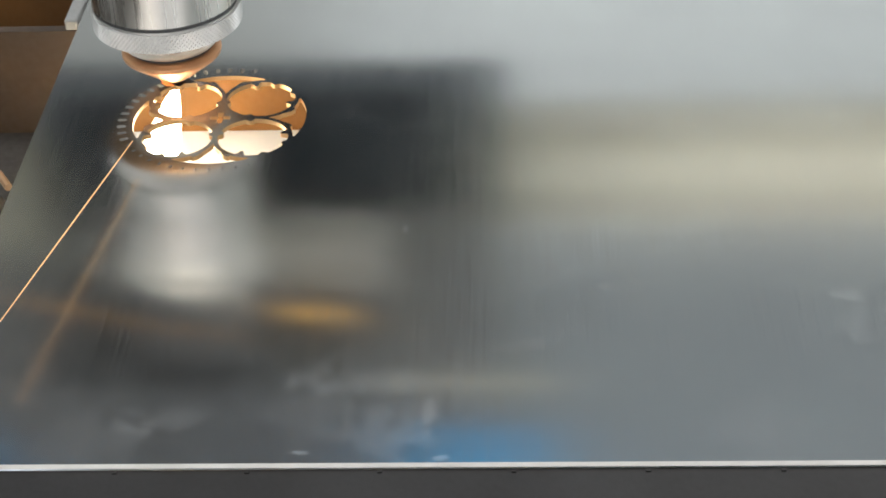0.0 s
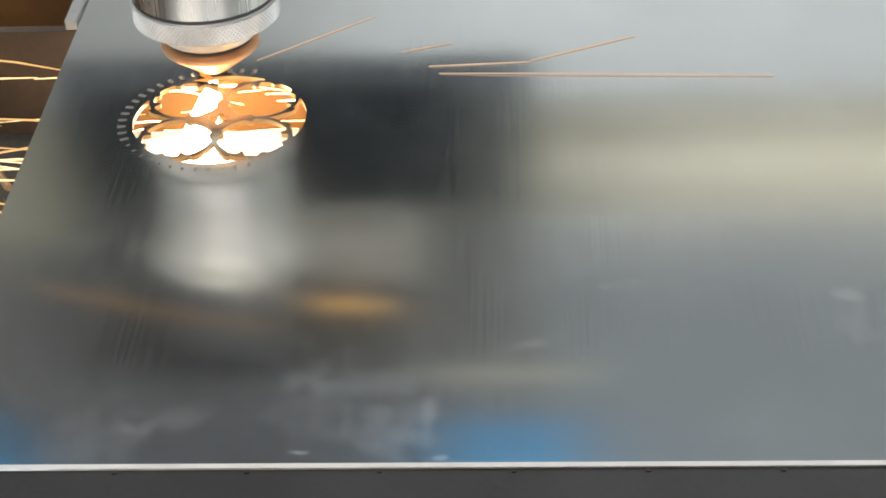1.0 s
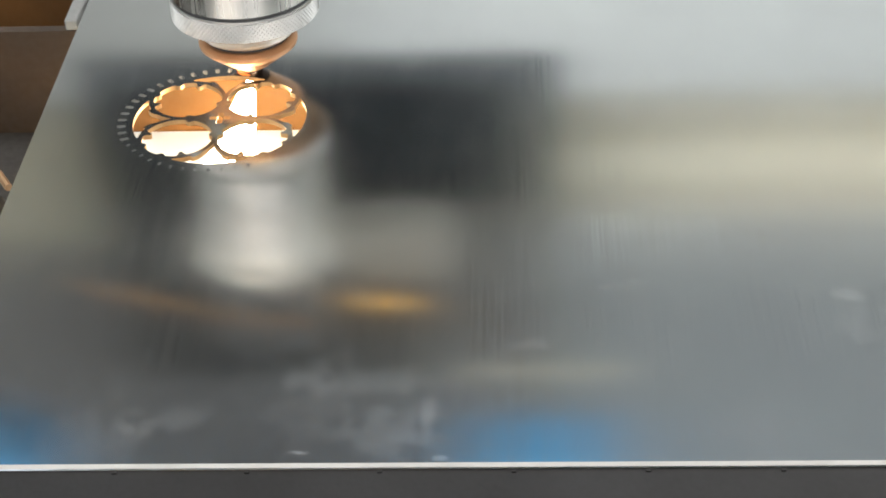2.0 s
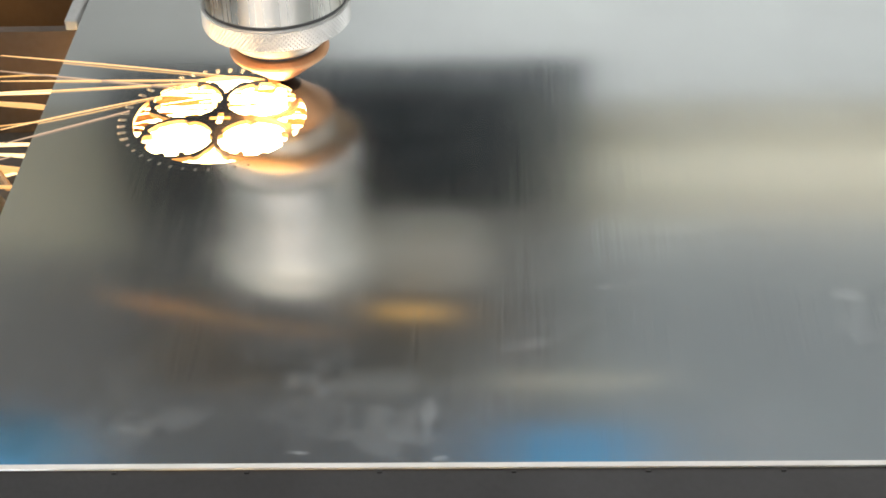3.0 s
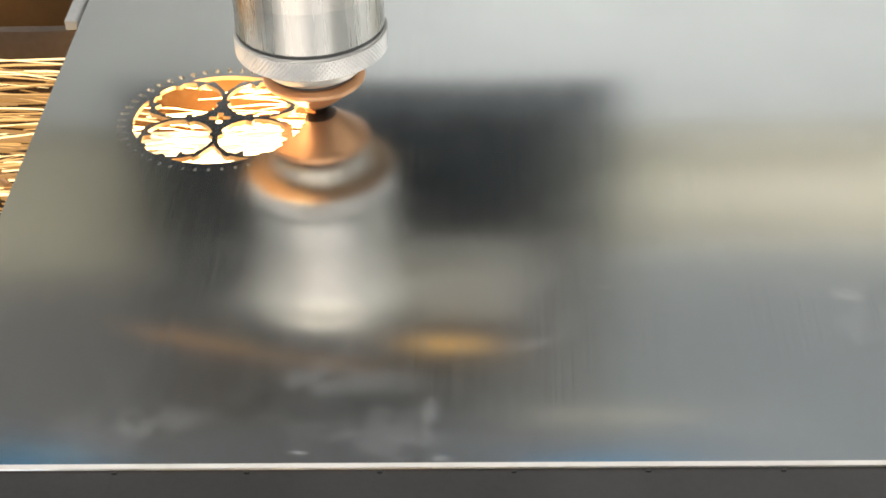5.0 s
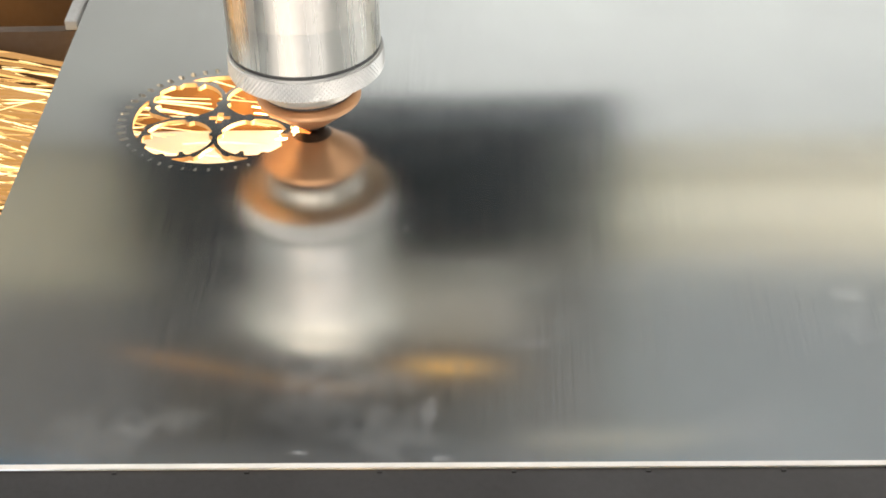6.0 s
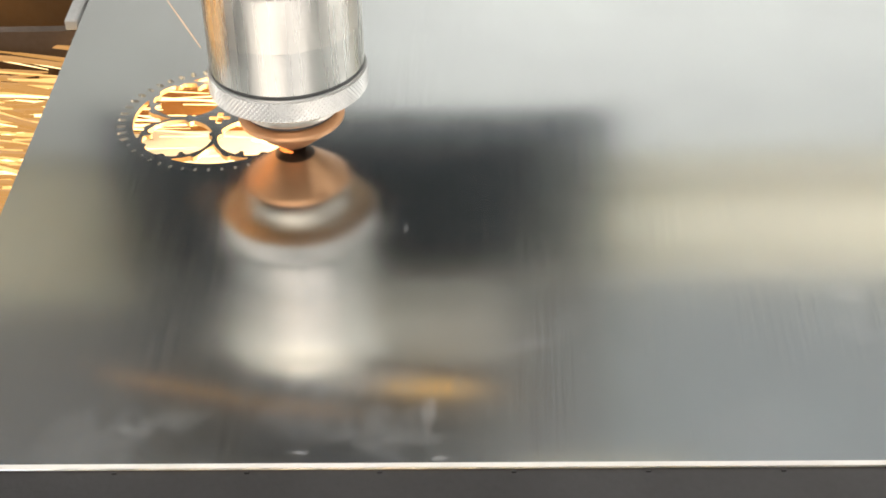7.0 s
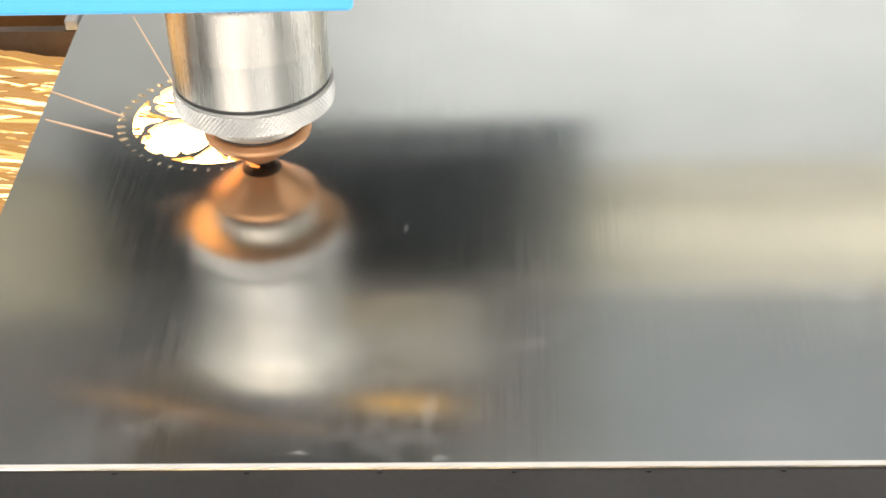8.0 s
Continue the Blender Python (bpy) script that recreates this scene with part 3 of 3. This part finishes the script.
burst(0.5, [(-0.27, -6.75, 0.53, -0.37, -6.75, 0.18, 0.0)], FAINT, 0.010)
burst(0.5, [(0.05, -6.75, 0.55, -0.03, -6.75, 0.18, 0.0)], EMBER, 0.011)
burst(1.0, [(0.28, 1.37, 0.008, 1.67, 2.50, 0.008, 0.00), (2.03, 1.53, 0.008, 2.65, 1.75, 0.008, 0.00)], FAINT, 0.007)
burst(1.0, [(2.38, 1.16, 0.008, 3.61, 1.24, 0.008, 0.00), (3.61, 1.27, 0.008, 4.90, 1.87, 0.008, 0.00), (2.51, 0.98, 0.008, 6.47, 0.82, 0.008, 0.01)], FAINT, 0.009)
burst(3.0, [(0.09, 0.95, 0.008, -2.92, 1.58, 0.008, 0.01), (-0.24, 0.89, 0.008, -2.77, 0.93, 0.008, 0.00), (-0.80, 0.50, 0.008, -2.51, -0.22, 0.008, 0.01), (-0.37, 0.83, 0.008, -2.70, 0.62, 0.008, 0.00)])
burst(3.0, [(-1.08, 0.18, 0.008, -2.43, -0.55, 0.008, 0.00), (-0.59, 0.71, 0.008, -2.87, 1.19, 0.008, 0.00), (-2.24, -0.81, 0.008, -2.94, -1.18, 0.008, 0.00)], FAINT)
burst(4.0, [(-0.60, 0.10, 0.008, -1.99, 1.11, 0.008, 0.01), (0.15, -0.05, 0.008, -1.51, 0.36, 0.008, 0.00), (0.05, -0.30, 0.008, -1.50, -0.04, 0.008, 0.00), (-0.03, 0.31, 0.008, -1.02, 0.64, 0.008, 0.00), (-1.02, 0.64, 0.008, -1.15, 1.32, 0.008, 0.00)], None, 0.010)
burst(4.0, [(-0.24, -1.02, 0.05, -1.40, -3.04, 0.95, 0.0), (-0.30, -1.10, 0.05, -1.19, -2.56, 0.75, 0.0)], BEAM_SPARK, 0.0065)
burst(4.0, [(-0.16, -0.75, 1.35, -0.61, -1.41, 2.2, 0.03)], SPARK, 0.026)
burst(4.5, [(0.13, 0.04, 0.6, -1.74, 0.48, 1.3, 0.03), (0.04, -0.02, 0.6, -0.70, -0.49, 1.6, 0.0), (0.20, 0.33, 0.4, -0.84, 0.81, 0.9, 0.0)], FAINT, 0.009)
burst(4.5, [(0.34, 0.07, 0.1, 0.04, -0.02, 0.6, 0.0), (0.04, -0.02, 0.6, -0.09, -0.19, 1.05, 0.02)], BEAM_SPARK, 0.011)
burst(4.5, [(0.05, 0.75, 0.008, -0.25, 1.73, 0.008, 0.01), (0.08, 0.44, 0.008, 0.65, 0.52, 0.008, 0.01), (0.18, 0.24, 0.008, 0.69, 0.71, 0.008, 0.01), (0.28, 0.64, 0.008, 0.76, 0.57, 0.008, 0.01), (0.23, 0.74, 0.008, 0.45, 0.42, 0.008, 0.01)], None, 0.012)
burst(6.5, [(0.67, -0.88, 0.1, 0.03, -0.73, 0.85, 0.02), (0.03, -0.73, 0.85, -1.31, -0.40, 1.0, 0.05)], WHITE_SPARK, 0.007)
burst(6.5, [(-0.69, -0.18, 0.008, -2.64, 0.34, 0.008, 0.00), (-0.29, 0.83, 0.008, -0.19, 0.95, 0.008, 0.00), (-0.34, 0.73, 0.008, -0.14, 1.06, 0.008, 0.00)], FAINT)
burst(7.0, [(-0.13, 0.03, 0.9, -0.49, 0.24, 1.4, 0.0)], FAINT, 0.009)
burst(7.5, [(-1.92, 1.44, 0.008, -3.04, 2.06, 0.008, 0.00), (-1.92, 1.07, 0.008, -2.96, 1.76, 0.008, 0.00)], None, 0.014)
burst(7.5, [(-0.34, 0.16, 0.008, -1.91, 1.58, 0.008, 0.00), (-0.95, 0.18, 0.008, -1.72, 0.79, 0.008, 0.00), (-0.83, -0.71, 0.008, -1.55, -0.61, 0.008, 0.00)], FAINT)
burst(8.0, [(-1.12, 0.05, 0.008, -2.11, 0.67, 0.008, 0.00), (-1.17, -0.40, 0.008, -2.04, 0.01, 0.008, 0.00)], FAINT, 0.010)
burst(8.0, [(-0.36, -0.52, 0.7, -0.85, 0.04, 1.3, 0.0)], FAINT, 0.010)
# wide sprays
for spray in ((0.1, 12, 205, 300, 3.2, 3), (0.8, 16, 200, 265, 4.0, 5), (1.4, 46, 195, 275, 4.6, 7), (1.7, 40, 190, 250, 4.4, 9), (2.3, 16, 180, 240, 4.0, 10), (2.9, 10, 180, 215, 4.0, 11), (3.3, 30, 175, 225, 4.2, 13), (3.6, 22, 180, 215, 4.0, 15), (3.9, 20, 170, 205, 4.2, 17), (4.3, 22, 170, 215, 4.2, 19), (5.1, 16, 165, 205, 4.0, 20), (5.8, 8, 160, 180, 4.0, 21), (6.3, 18, 150, 195, 4.2, 23), (6.9, 10, 140, 175, 4.0, 25), (7.2, 22, 140, 190, 4.4, 27)):
    fan(*spray)
# molten streams under the sheet
for row in ((0.3, 30, 20, 38), (0.8, 40, 40, 39), (1.0, 40, 24, 41, -4.2), (1.3, 60, 90, 42, -2.0), (1.7, 60, 60, 36), (1.95, 40, 60, 29), (2.25, 90, 90, 37), (2.55, 50, 60, 28), (3.0, 14, 170, 43, -2.0, 2.4), (3.3, 80, 60, 35), (3.5, 9, 110, 44, -3.0, 1.6, 0.08, 0.10, (0.5, 1.1)), (4.0, 392, 110, 45), (4.3, 200, 80, 34), (4.5, 12, 40, 46, -1.8, 1.4, 0.08, 0.10, (0.85, 1.1)), (5.0, 220, 60, 27), (5.25, 300, 40, 40), (5.5, 260, 40, 26), (5.8, 160, 20, 33), (6.0, 480, 0, 47, -5.4, 1.3, 0.30, 0.20), (6.3, 200, 30, 32), (6.7, 220, 20, 25), (7.0, 480, 0, 48, -5.4, 1.5, 0.14, 0.12), (7.3, 350, 90, 31), (7.7, 300, 80, 24), (8.0, 900, 260, 49, -5.4, 1.6, 0.24, 0.16)):
    shower(*row)


def motions():
    walk(HEAD, [(t, pose(x * U, y * U, 0)) for t, x, y in PLACE])
    walk(MELT, [(t, pose((x - 0.01) * U, (y + 0.08) * U, 0)) for t, x, y in PLACE])
    walk(BEAM, [(t, pose(0, y * U, 0)) for t, x, y in PLACE])
    for b, t, away in FLIGHTS:
        rest = pose(0, 0, -12 * U)
        gone = Matrix.Translation(away * U)
        rows = []
        if t > 0.05:
            rows += [(0.0, rest)]
        if t > 0.15:
            rows += [(t - 0.0667, rest)]
        rows += [(t, pose(0, 0, 0))]
        if t < 7.9:
            rows += [(t + 0.0667, gone), (8.0, gone)]
        else:
            rows += [(8.0334, gone)]
        walk(b, rows)


motions()
